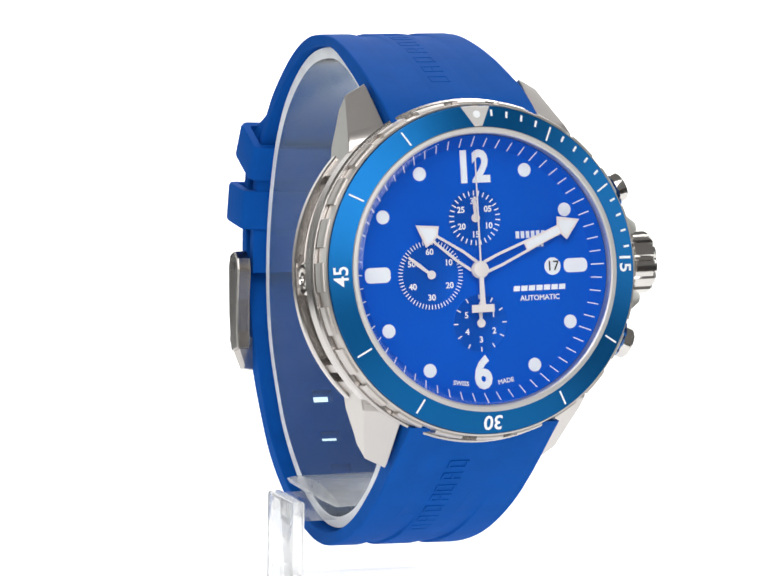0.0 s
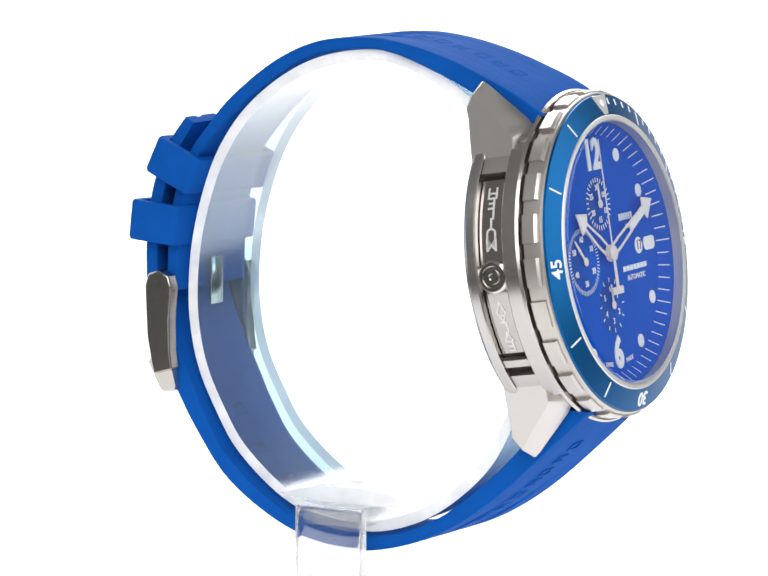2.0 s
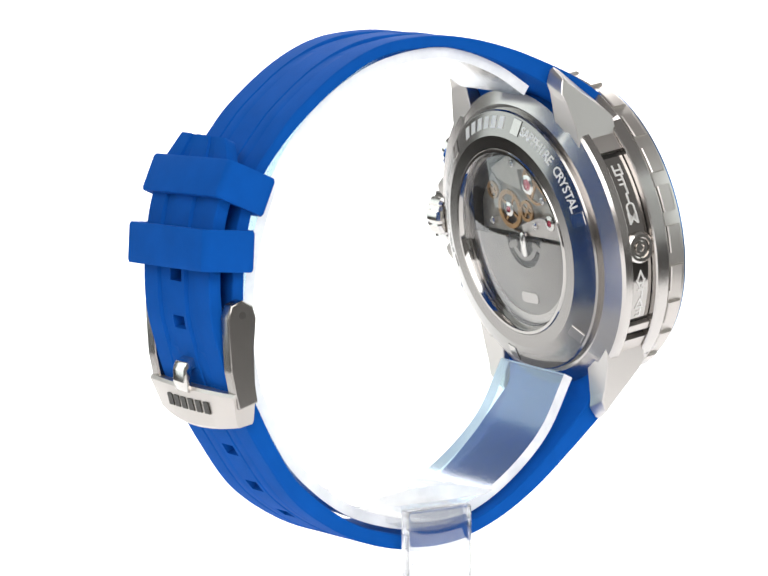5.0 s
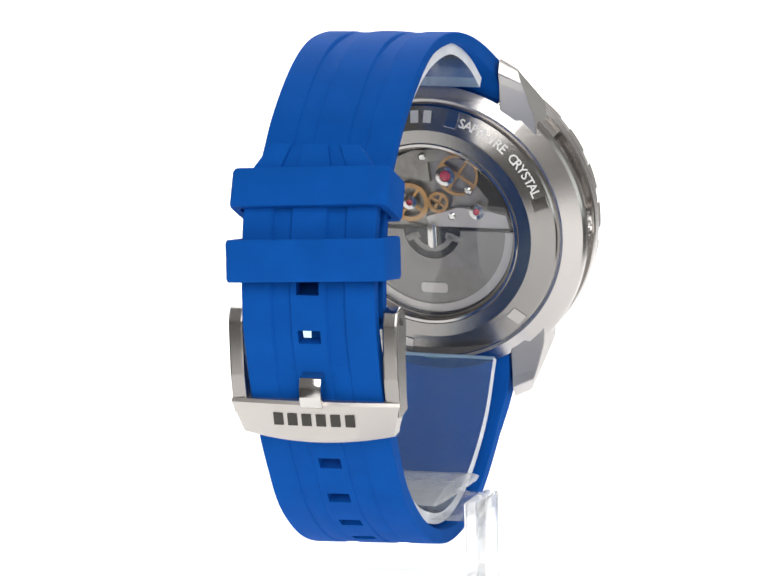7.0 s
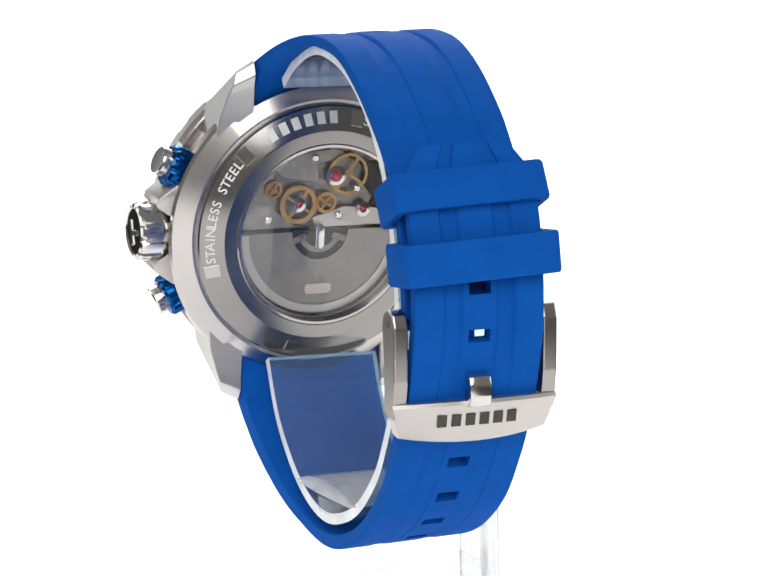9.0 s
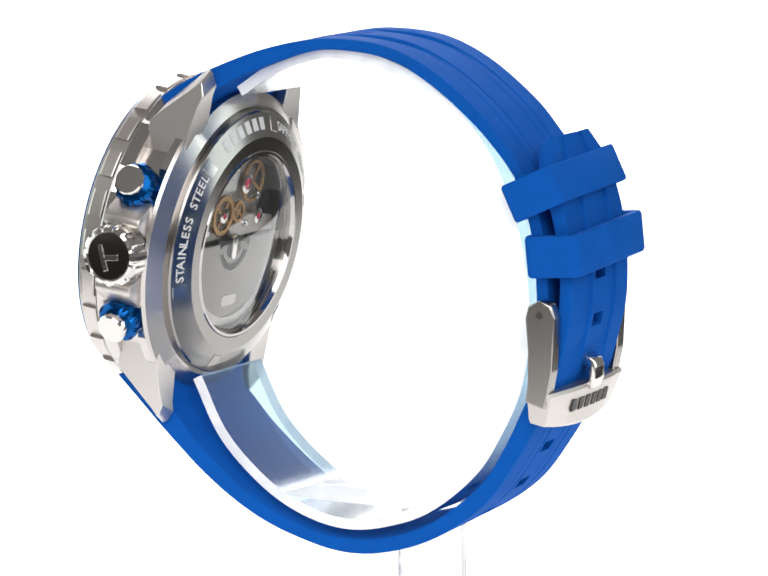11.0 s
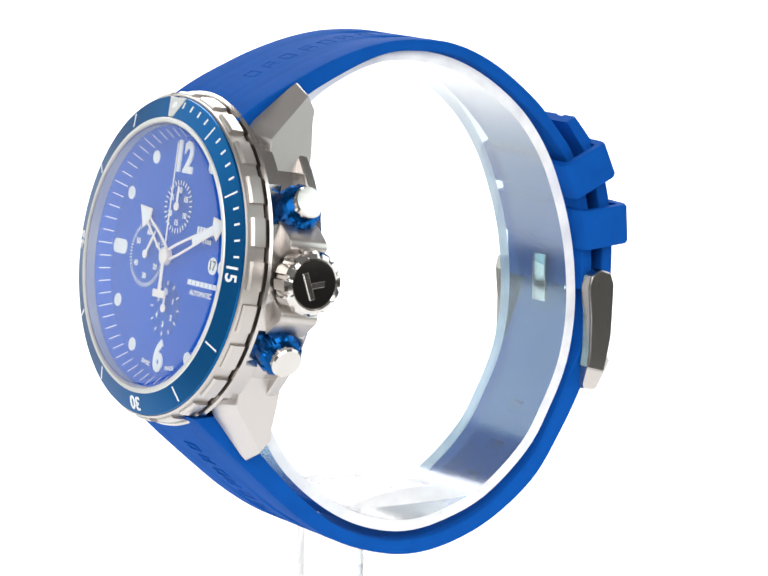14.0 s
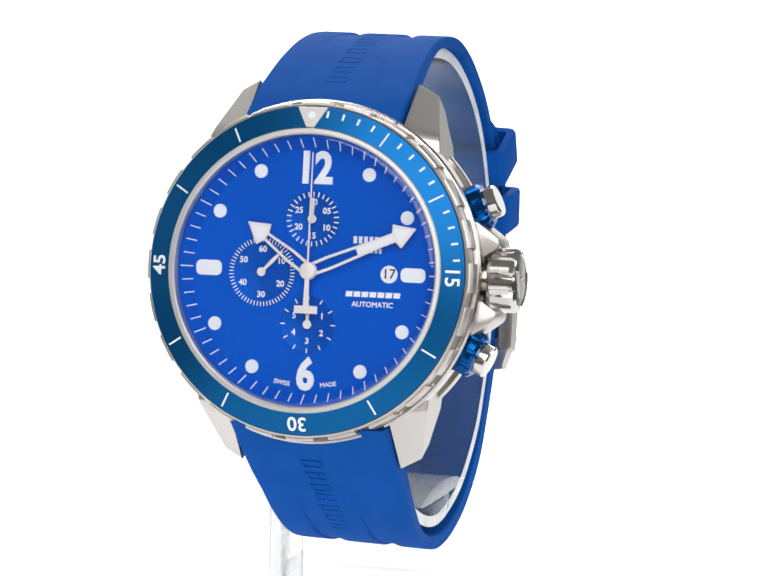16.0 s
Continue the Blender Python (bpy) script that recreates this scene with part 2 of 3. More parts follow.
def case_body():
    prof = [(17.0, -4.2), (23.3, -3.62), (24.0, -3.72), (24.25, -4.1), (24.3, -6.1), (24.1, -6.3), (22.8, -6.35), (22.8, -10.45), (24.1, -10.5), (24.3, -10.7),
            (24.25, -11.9), (23.9, -12.4), (21.0, -13.5), (19.0, -13.5), (15.0, -13.1), (15.0, -5.0), (17.0, -4.6)]
    bm = lathe(prof, 180, True)
    for v in bm.verts:
        r, a = math.hypot(v.co.x, v.co.y), abs(math.degrees(math.atan2(v.co.y, v.co.x)))
        low = r
        if 18 < a < 31 and -11.8 < v.co.z < -5.0:
            low = min(r, 23.5)          # seats of the two pushers
        if abs(v.co.y) > 18.6 and v.co.z < -4.2:
            low = min(r, 23.0)          # the rails stop short of the lugs
        v.co.x *= low / r
        v.co.y *= low / r
    body = part("case", bm, CASE_STEEL, watch, "brushed and polished steel case", CASE, 18)
    # the shade in the gap under the bezel, painted as a dark ring
    part("gap_shade", lathe([(22.7, -3.75), (22.9, -3.35), (20, -3.35), (20, -3.75)], 96, True), RECESS_SHADE, body)
    # lugs: side outlines in (up, out), pulled through their width
    for sx in (-1, 1):
        for sy in (-1, 1):
            side = [(12, -4.6), (19.5, -4.6), (21.2, -5.6), (26.6, -11.0), (27.3, -11.9), (26.9, -12.6), (25.2, -13.4), (23.6, -13.0), (19, -12.7), (12, -12.7)]
            bm = prism([(b * sy, c) for b, c in side], 0, 4.9, 0.14, 1)
            for v in bm.verts:
                u, c, w = v.co
                far = max(0.0, min(1.0, (abs(u) - 12) / 15))
                wide = 11.3 + 0.5 * far * (1 - w / 4.9) + w * (1.3 - 0.6 * far * far)
                if w > 2.5:
                    # the outer side is lower, so the top face slants off to a crisp ridge and the tip is cut askew
                    u -= 1.5 * sy * max(0.0, min(1.0, (abs(u) - 17) / 6))
                    if c > -12.2:
                        c -= 1.2 * min(1.0, (13 + c) / 3.4)
                v.co = (sx * wide, u, c)
            lug = part("lug", bm, LUG_STEEL, body, smooth=20)
            part("spring_bar", moved(lathe([(0, 0), (0.7, 0), (0.7, 1.5), (0, 1.5)], 12), turned(sx * 11.4, sy * 24.3, -10.4, 0, -90 * sx, 0)), POLISHED, lug)
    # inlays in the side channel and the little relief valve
    # dark sheet that paints shaded outlines round the inlay
    part("channel_shade", lathe([(22.6, -6.37), (22.9, -6.37), (22.9, -10.43), (22.6, -10.43)], 90, True, 130, 100), RECESS_SHADE, body)
    part("channel_inlay", lathe([(22.6, -6.5), (23.1, -6.5), (23.1, -10.3), (22.6, -10.3)], 80, True, 145, 64), CHANNEL, body, "polished channel with engraved words")
    for a0, a1 in ((132, 143), (211, 214), (218, 228)):
        part("channel_block", lathe([(22.6, -6.4), (23.8, -6.4), (23.8, -10.4), (22.6, -10.4)], 16, True, a0, a1 - a0), STEEL, body)
    valve = part("relief_valve", moved(lathe([(0, 0), (2.35, 0), (2.35, 0.9), (2.05, 1.15), (1.6, 1.15), (1.45, 0.8), (1.05, 0.8), (0.95, 1.2), (0.55, 1.2), (0.45, 0.9), (0, 0.9)], 40), turned(-22.7, 0, -8.45, 0, -90, 0)), POLISHED, body, "round helium relief valve")
    for word, a, step in (("HELIUM", 150.0, 3.75), ("VALVE", 190.6, 3.75)):
        for i, ch in enumerate(word):
            w = radians(a + step * i)
            lettering("engraved_letter", ch, 1.75, WHITE_ETCH, body, shift(23.14 * math.cos(w), 23.14 * math.sin(w), -8.45, 0, 0, a + step * i) @ shift(0, 0, 0, 90, 0, 90) @ shift(0, 0, 0, 0, 0, -90), 0.03, 0.02)
    return body


case = case_body()


def bezel_ring():
    bm = lathe([(19.9, -3.3), (22.9, -3.45), (23.35, -3.25), (23.35, -0.75), (23.3, -0.5), (23.1, -0.32), (22.95, -0.45), (19.9, 0.45)], 200, True)
    bezel = part("bezel", bm, STEEL, watch, "steel rotating bezel with raised grip teeth", CASE, 20)
    tooth = None
    for k in range(24):
        if tooth is None:
            bm = lathe([(23.0, -3.35), (23.7, -3.3), (23.85, -3.1), (23.85, -1.35), (23.6, -0.95), (23.0, -0.85)], 6, True, -4.9, 9.8)
            tooth = part("bezel_tooth", bm, STEEL, bezel, smooth=20)
        else:
            link("bezel_tooth", tooth.data, bezel, "", pose(0, 0, 0, 0, 0, 15 * k))
    gap = 1.6
    ins = part("bezel_insert", lathe([(23.02, -0.35), (22.95, 0.0), (19.95, 1.05), (19.9, 0.4)], 200, True, 90 + gap, 360 - 2 * gap), INSERT, bezel, "teal-blue anodised bezel insert")
    slope = math.degrees(math.atan(0.35))
    pip = part("pip", moved(prism([(-2.2, 1.55), (2.2, 1.55), (0.6, -1.45), (-0.6, -1.45)], -0.5, 0.08, 0.05, 1), turned(0, 21.4, 0.56, -slope, 0, 0)), SATIN, bezel, "steel triangle at twelve")
    part("pip_dot", moved(lathe([(0.55, 0.08), (0.5, 0.2), (0, 0.24)], 24), turned(0, 21.7, 0.45, -slope, 0, 0)), WHITE, pip, "white luminous dot")

    def height(r):
        return (22.95 - r) * 0.35
    tilt = math.degrees(math.atan(0.35))
    for k in range(1, 60):
        big = k % 5 == 0 and k % 15
        if not (big or 0 < k < 15):
            continue
        r0, r1, w = (20.3, 22.6, 0.24) if big else (21.5, 22.45, 0.3)
        rm = (r0 + r1) / 2
        bm = box(-w / 2, w / 2, -(r1 - r0) / 2, (r1 - r0) / 2, -0.06, 0.06)
        x, y = polar(rm, k)
        part("bezel_mark", moved(bm, turned(x, y, height(rm) + 0.03, 0, 0, -6 * k) @ turned(0, 0, 0, -tilt)), WHITE, bezel, smooth=0)
    for t, k in (("15", 15), ("30", 30), ("45", 45)):
        x, y = polar(21.35, k)
        lettering("bezel_numeral", t, 2.0, WHITE, bezel, shift(x, y, height(21.35) + 0.05, 0, 0, -6 * k) @ shift(0, 0, 0, -tilt), 0.06, 0.04)
    part("crystal_rim", lathe([(19.95, 0.3), (19.95, 1.0), (19.8, 1.2), (19.3, 1.25), (19.05, 1.05), (19.05, 0.0), (18.9, -2.0), (19.95, -2.2)], 160, True), SATIN, bezel, "pale steel crystal rim")
    return bezel


bezel = bezel_ring()
crystal = part("crystal", lathe([(19.1, 0.2), (19.1, 1.05), (18.75, 1.3), (18.4, 1.34), (0, 1.36), (0, 0.25)], 96), CRYSTAL, watch, "clear domed watch crystal", CASE)

DZ = -2.3


def ticks(r0, r1, w, ks, per, z, high=0.05):
    """One mesh of fine radial strokes."""
    bm = bmesh.new()
    for k in ks:
        a = radians(90 - 360 * k / per)
        ca, sa = math.cos(a), math.sin(a)
        lo, hi = [], []
        for r, s in ((r0, -1), (r1, -1), (r1, 1), (r0, 1)):
            x, y = r * ca - s * w / 2 * sa, r * sa + s * w / 2 * ca
            lo.append(bm.verts.new((x, y, z)))
            hi.append(bm.verts.new((x, y, z + high)))
        bm.faces.new(hi)
        for j in range(4):
            bm.faces.new((lo[j], lo[(j + 1) % 4], hi[(j + 1) % 4], hi[j]))
    return bm


def dial_plate():
    dial = part("dial", lathe([(0, DZ), (17.0, DZ), (17.3, DZ + 0.05), (18.95, DZ + 1.9), (18.95, DZ - 0.4), (0, DZ - 0.4)], 128), DIAL, watch, "bright blue lacquered dial", CASE)
    # strokes on the sloping flange
    bm = bmesh.new()
    for k in range(60):
        a = radians(90 - 6 * k)
        big = k % 5 == 0
        w = 0.16
        ca, sa = math.cos(a), math.sin(a)
        q = []
        for r, s in ((17.35, -1), (18.5 if not big else 18.7, -1), (18.5 if not big else 18.7, 1), (17.35, 1)):
            z = DZ + 0.09 + (r - 17.3) * 1.85 / 1.65
            q.append(bm.verts.new((r * ca - s * w / 2 * sa, r * sa + s * w / 2 * ca, z)))
        bm.faces.new(q)
    part("minute_track", bm, WHITE, dial, smooth=0)
    for h in (1, 2, 4, 5, 7, 8, 10, 11):
        x, y = polar(15.9, h * 5)
        part("hour_dot", moved(lathe([(0.98, 0), (0.95, 0.1), (0, 0.14)], 28), turned(x, y, DZ)), WHITE, dial)
    part("hour_bar", moved(prism(pill(3.8, 2.15, 6, 0.8), 0, 0.12), turned(-15.0, -0.1, DZ)), WHITE, dial)
    part("hour_bar", moved(prism(pill(3.6, 2.0, 6, 0.8), 0, 0.12), turned(15.0, 0, DZ)), WHITE, dial)
    date = part("date_window", moved(lathe([(1.25, 0), (1.2, 0.06), (0, 0.06)], 32), turned(11.5, 0, DZ)), WHITE, dial)
    lettering("date_numeral", "17", 1.35, INK, date, shift(11.5, 0, DZ + 0.09), 0.01, 0.02)
    for t, y in (("12", 14.3), ("6", -14.7)):
        lettering("hour_numeral", t, 4.2, WHITE, dial, shift(0, y, DZ + 0.1), 0.1, 0.24, 0.86)
    # three small dials
    for name, x, y, r in (("minute_counter", 0, 7.3, 4.1), ("small_seconds", -7.1, -0.4, 4.95), ("hour_counter", 0, -7.5, 4.1)):
        sub = part("subdial", moved(lathe([(r, 0.02), (r - 0.12, 0.07), (r - 0.2, 0.03), (0, 0.03)], 64), turned(x, y, DZ)), DIAL_DEEP, dial)
        if name == "small_seconds":
            part("scale", moved(ticks(r - 0.75, r - 0.1, 0.13, range(60), 60, 0.06), turned(x, y, DZ)), WHITE, sub, smooth=0)
            texts = [("60", 0), ("10", 10), ("20", 20), ("30", 30), ("40", 40), ("50", 50)]
        elif name == "minute_counter":
            part("scale", moved(ticks(r - 0.95, r - 0.25, 0.16, range(30), 30, 0.06), turned(x, y, DZ)), WHITE, sub, smooth=0)
            texts = [("30", 0), ("05", 10), ("10", 20), ("15", 30), ("20", 40), ("25", 50)]
        else:
            part("scale", moved(ticks(r - 0.75, r - 0.1, 0.16, range(12), 12, 0.06), turned(x, y, DZ)), WHITE, sub, smooth=0)
            texts = [("1", 10), ("2", 20), ("3", 30), ("4", 40), ("5", 50), ("6", 0)]
        for t, k in texts:
            ax, ay = polar(r - 1.75, k)
            lettering("scale_numeral", t, 0.82, WHITE, sub, shift(x + ax, y + ay, DZ + 0.1), 0.02, 0.03)
    # maker's marks as plain bars, and the words that can be read
    for j in range(6):
        part("maker_mark", prism([(6.1 + 0.78 * j, 4.15), (6.62 + 0.78 * j, 4.15), (6.62 + 0.78 * j, 5.15), (6.1 + 0.78 * j, 5.15)], DZ, DZ + 0.06), WHITE, dial, smooth=0)
    for j in range(4):
        part("maker_mark", prism([(8.0 + 0.62 * j, 2.85), (8.4 + 0.62 * j, 2.85), (8.4 + 0.62 * j, 3.5), (8.0 + 0.62 * j, 3.5)], DZ, DZ + 0.06), WHITE, dial, smooth=0)
    for j in range(7):
        part("model_mark", moved(prism([(0, 0), (0.95, 0), (1.05, 0.75), (0.1, 0.75)], 0, 0.06), turned(5.3 + 1.16 * j, -3.3, DZ)), WHITE, dial, smooth=0)
    lettering("dial_text", "AUTOMATIC", 0.72, WHITE, dial, shift(9.3, -4.35, DZ + 0.08), 0.02, 0.02)
    lettering("dial_text", "SWISS", 0.62, WHITE, dial, shift(-3.4, -15.8, DZ + 0.08, 0, 0, -8), 0.02, 0.02)
    lettering("dial_text", "MADE", 0.62, WHITE, dial, shift(3.4, -15.8, DZ + 0.08, 0, 0, 8), 0.02, 0.02)
    return dial


dial = dial_plate()


def arrow_pointer(name, length, label, z, minute):
    """An open-framed pointer with a broad arrow head."""
    neck = length - 3.2
    bars = []
    for s in (-1, 1):
        bars.append(prism([(s * 0.5, 0.8), (s * 0.95, 1.0), (s * 0.75 + s * 0.25, 3.4), (s * 0.62, neck), (s * 0.25, neck), (s * 0.6, 3.4)], 0, 0.16, 0.03, 1))
    head = prism([(-1.8, neck + 0.2), (-0.6, neck - 0.35), (0.6, neck - 0.35), (1.8, neck + 0.2), (0, length)], 0, 0.18, 0.04, 1)
    hub = lathe([(0, 0), (1.25, 0), (1.25, 0.16), (0, 0.16)], 28)
    bits = [*bars, head, hub]
    if minute:
        bits.append(prism([(-0.7, 7.6), (0.7, 7.6), (0.7, neck), (-0.7, neck)], 0.02, 0.2, 0.03, 1))
    hand = part(name, merge(*bits), POINTER, watch, label, CASE @ shift(0, 0, z, 0, 0, 0))
    part("lume", prism([(-1.2, neck + 0.3), (-0.45, neck - 0.02), (0.45, neck - 0.02), (1.2, neck + 0.3), (0, length - 0.65)], 0.17, 0.22), WHITE, hand, "white luminous filling", smooth=0)
    if minute:
        part("lume", prism([(-0.45, 7.9), (0.45, 7.9), (0.45, neck - 0.3), (-0.45, neck - 0.3)], 0.19, 0.24), WHITE, hand, "", smooth=0)
    return hand


hour = arrow_pointer("hour_hand", 11.4, "pale arrow-headed hour hand", DZ + 0.75, False)
hour.matrix_local = CASE @ shift(0, 0, DZ + 0.75, 0, 0, -305.5)
minute = arrow_pointer("minute_hand", 16.8, "pale arrow-headed minute hand", DZ + 1.05, True)
minute.matrix_local = CASE @ shift(0, 0, DZ + 1.05, 0, 0, -67.3)
part("chronograph_hand", merge(prism([(-0.13, 0), (0.13, 0), (0.08, 16.6), (-0.08, 16.6)], 0, 0.12),
              prism([(-0.42, -5.0), (0.42, -5.0), (0.3, 0), (-0.3, 0)], 0, 0.14, 0.03, 1),
              prism([(-1.7, -6.0), (1.7, -6.0), (1.7, -4.9), (-1.7, -4.9)], 0, 0.14, 0.03, 1),
              lathe([(0, 0), (1.1, 0), (1.1, 0.25), (0.6, 0.4), (0, 0.4)], 28)), POINTER, watch, "thin hand with a T-shaped counterweight", CASE @ shift(0, 0, DZ + 1.35))


def small_pointer(name, x, y, length, turn, wide=0.55):
    bm = merge(prism([(-wide * 0.3, -0.4), (wide * 0.3, -0.4), (wide * 0.5, length * 0.55), (wide * 0.3, length), (-wide * 0.3, length), (-wide * 0.5, length * 0.55)], 0, 0.1, 0.02, 1),
               lathe([(0, 0), (0.62, 0), (0.62, 0.15), (0, 0.2)], 20))
    return part(name, bm, POINTER, watch, "", CASE @ shift(x, y, DZ + 0.35, 0, 0, -turn))


seconds = small_pointer("small_seconds_hand", -7.1, -0.4, 4.2, 308)
small_pointer("counter_hand", 0, 7.3, 3.0, 0)
small_pointer("counter_hand", 0, -7.5, 3.0, 0)


# ---- case back with its window ----
def case_back():
    back = part("case_back", lathe([(14.2, -12.9), (19.9, -12.9), (20.3, -13.2), (20.35, -14.2), (20.15, -14.5), (16.9, -15.85), (16.6, -15.95), (14.6, -15.95), (14.2, -15.6)], 144, True), SPUN_STEEL, watch, "engraved steel case back with a window", CASE, 12)
    part("window_rim", lathe([(14.2, -12.9), (14.55, -15.9), (14.4, -16.1), (14.0, -16.1), (13.5, -15.2), (13.4, -12.9)], 128, True), CHANNEL, back)
    # the depth shadow inside the window, painted as a dark wall
    part("window_shade", lathe([(12.1, -12.05), (13.38, -12.05), (13.38, -14.5), (13.3, -14.5), (13.22, -12.2), (12.1, -12.15)], 96, True), RECESS_SHADE, back, "ring painted dark for the depth shadow inside the window")
    slope = math.degrees(math.atan2(1.35, 3.25))
    for k in range(6):
        a = -16 + 60 * k
        x, y = 18.7 * math.cos(radians(a)), 18.7 * math.sin(radians(a))
        part("key_notch", moved(box(-1.25, 1.25, -1.0, 1.0, -0.12, 0.06, 0.04, 1), turned(x, y, -15.1, 0, 0, a) @ turned(0, 0, 0, 0, -slope, 0)), CHANNEL, back, smooth=0)
    return back


back = case_back()


CONE = math.degrees(math.atan2(1.35, 3.25))      # slope of the outer ring of the back


def arc_text(text, radius, middle, size, parent, mat, step, z):
    """Letters along a circle on the sloping ring of the back, read from behind; middle is the angle in degrees there."""
    n = len(text)
    for i, ch in enumerate(text):
        if ch == " ":
            continue
        a = middle + (i - (n - 1) / 2) * step
        lettering("engraved_letter", ch, size, mat, parent,
                  shift(radius * math.cos(radians(a)), radius * math.sin(radians(a)), z, 0, 0, a - 90) @ shift(0, 0, 0, CONE, 0, 0) @ shift(0, 0, 0, 0, 180, 0), 0.02, 0.03)


arc_text("STAINLESS STEEL", 18.6, 14, 1.4, back, WHITE_ETCH, 3.5, -15.17)
arc_text("SAPPHIRE CRYSTAL", 18.6, 134, 1.4, back, WHITE_ETCH, 3.3, -15.17)
# maker's mark as plain bars
for j in range(6):
    a = 76 + (j - 2.5) * 6.4
    part("maker_mark", moved(box(-0.62, 0.62, -0.95, 0.95, -0.06, 0.02), turned(18.6 * math.cos(radians(a)), 18.6 * math.sin(radians(a)), -15.15, 0, 0, a - 90) @ turned(0, 0, 0, CONE, 0, 0)), WHITE_ETCH, back, smooth=0)


def movement():
    mv = part("movement", lathe([(0, -11.4), (13.9, -11.4), (13.9, -11.9), (13.2, -12.0), (0, -12.0)], 96), PLATE, watch, "automatic movement behind the window", CASE)
    # half-round rotor below, with its open middle
    bm = lathe([(4.6, -13.3), (13.0, -13.3), (13.0, -13.7), (4.6, -13.7)], 64, True, 180, 180)
    rotor = part("rotor", bm, ROTOR, mv, "striped half-round rotor weight")
    part("rotor_rim", lathe([(11.9, -13.6), (13.2, -13.6), (13.2, -14.0), (11.9, -14.0)], 64, True, 180, 180), STEEL, rotor)
    part("rotor_plate", moved(prism(pill(4.4, 1.7, 6, 0.6), -13.85, -13.6, 0.05, 1), turned(0, -9.3, 0)), STEEL, rotor)
    # shade of the rotor's open middle, painted as a near-black half disc
    part("rotor_well_shade", lathe([(0.0, -13.3), (4.5, -13.3), (4.5, -12.9), (0, -12.9)], 48, False, 176, 188), RECESS_SHADE, rotor, "bearing well with its shade painted as a dark sheet")
    part("rotor_screw", moved(prism(pill(1.5, 4.0, 6, 0.7), -13.9, -13.2, 0.15, 2), turned(0, -0.9, 0)), POLISHED, rotor)
    part("rotor_ring", lathe([(2.7, -13.35), (3.5, -13.35), (3.5, -13.6), (2.7, -13.6)], 40, True, 190, 160), ROTOR, rotor)
    for a in (200, 340):
        part("rotor_spoke", moved(box(2.2, 5.0, -0.5, 0.5, -13.6, -13.25, 0.08, 1), turned(0, 0, 0, 0, 0, a)), ROTOR, rotor)
    part("bridge", prism([(-12.5, 0.3), (0.5, 0.3), (1.2, 2.0), (-4, 3.6), (-9, 3.2), (-12.0, 2.6)], -13.0, -12.0, 0.12, 1), STEEL, mv)
    part("bridge", prism([(1.5, 0.3), (12.6, 0.3), (11.6, 5.4), (8.2, 9.5), (6.5, 7.4), (7.4, 3.6), (4.0, 0.9)], -12.6, -12.0, 0.12, 1), PLATE, mv)
    part("bridge", prism([(2.5, 7.8), (6.5, 8.6), (8.0, 10.2), (3, 12.6), (-3, 12.9), (-4.6, 11.4), (0.6, 10.6), (0.2, 7.4)], -12.8, -12.0, 0.1, 1), PLATE, mv)
    # crescent of shadow near the window's edge, painted as a dark plate
    part("crescent_shade", prism([(-13.0, 0.8), (-12.6, 4.0), (-10.4, 7.8), (-7.6, 9.8), (-6.8, 7.6), (-9.0, 4.6), (-8.6, 3.4)], -12.4, -12.0, 0.1, 1), RECESS_SHADE, mv)
    for x, y, r, w in ((3.6, 4.2, 3.1, 0.75), (-4.4, 8.8, 3.3, 0.45), (-1.0, 4.3, 1.7, 0.5), (7.8, 6.8, 1.4, 0.4)):
        bm = lathe([(r - w, -12.75), (r, -12.75), (r, -13.1), (r - w, -13.1)], 44, True)
        sp = [moved(box(-r + 0.2, r - 0.2, -0.22, 0.22, -13.0, -12.8), turned(0, 0, 0, 0, 0, 35 + 90 * k)) for k in range(2)]
        part("gear_wheel", moved(merge(bm, *sp), turned(x, y, 0)), GOLD, mv)
    for x, y, r in ((-2.4, 8.6, 0.85), (3.6, 4.2, 0.45), (-7.2, 3.0, 0.5)):
        part("jewel_setting", moved(lathe([(r + 0.1, -12.9), (r + 0.7, -12.9), (r + 0.7, -13.2), (r + 0.1, -13.3)], 24, True), turned(x, y, 0)), POLISHED, mv)
        part("jewel", moved(lathe([(r, -12.9), (r, -13.2), (r * 0.6, -13.35), (0, -13.3)], 20), turned(x, y, 0)), RUBY, mv)
    for x, y in ((-6.0, 6.4), (8.5, 2.0), (-9.8, -2.2), (9.8, -2.8), (1.2, 11.6), (-3.2, 2.2)):
        part("screw", moved(lathe([(0.6, -12.5), (0.6, -13.35), (0.4, -13.5), (0, -13.5)], 18), turned(x, y, 0)), POLISHED, mv)
    return mv


movement()
part("back_window", lathe([(13.6, -14.6), (13.6, -15.4), (13.3, -15.6), (0, -15.6), (0, -14.7)], 72), BACK_CRYSTAL, watch, "clear case-back window", CASE)


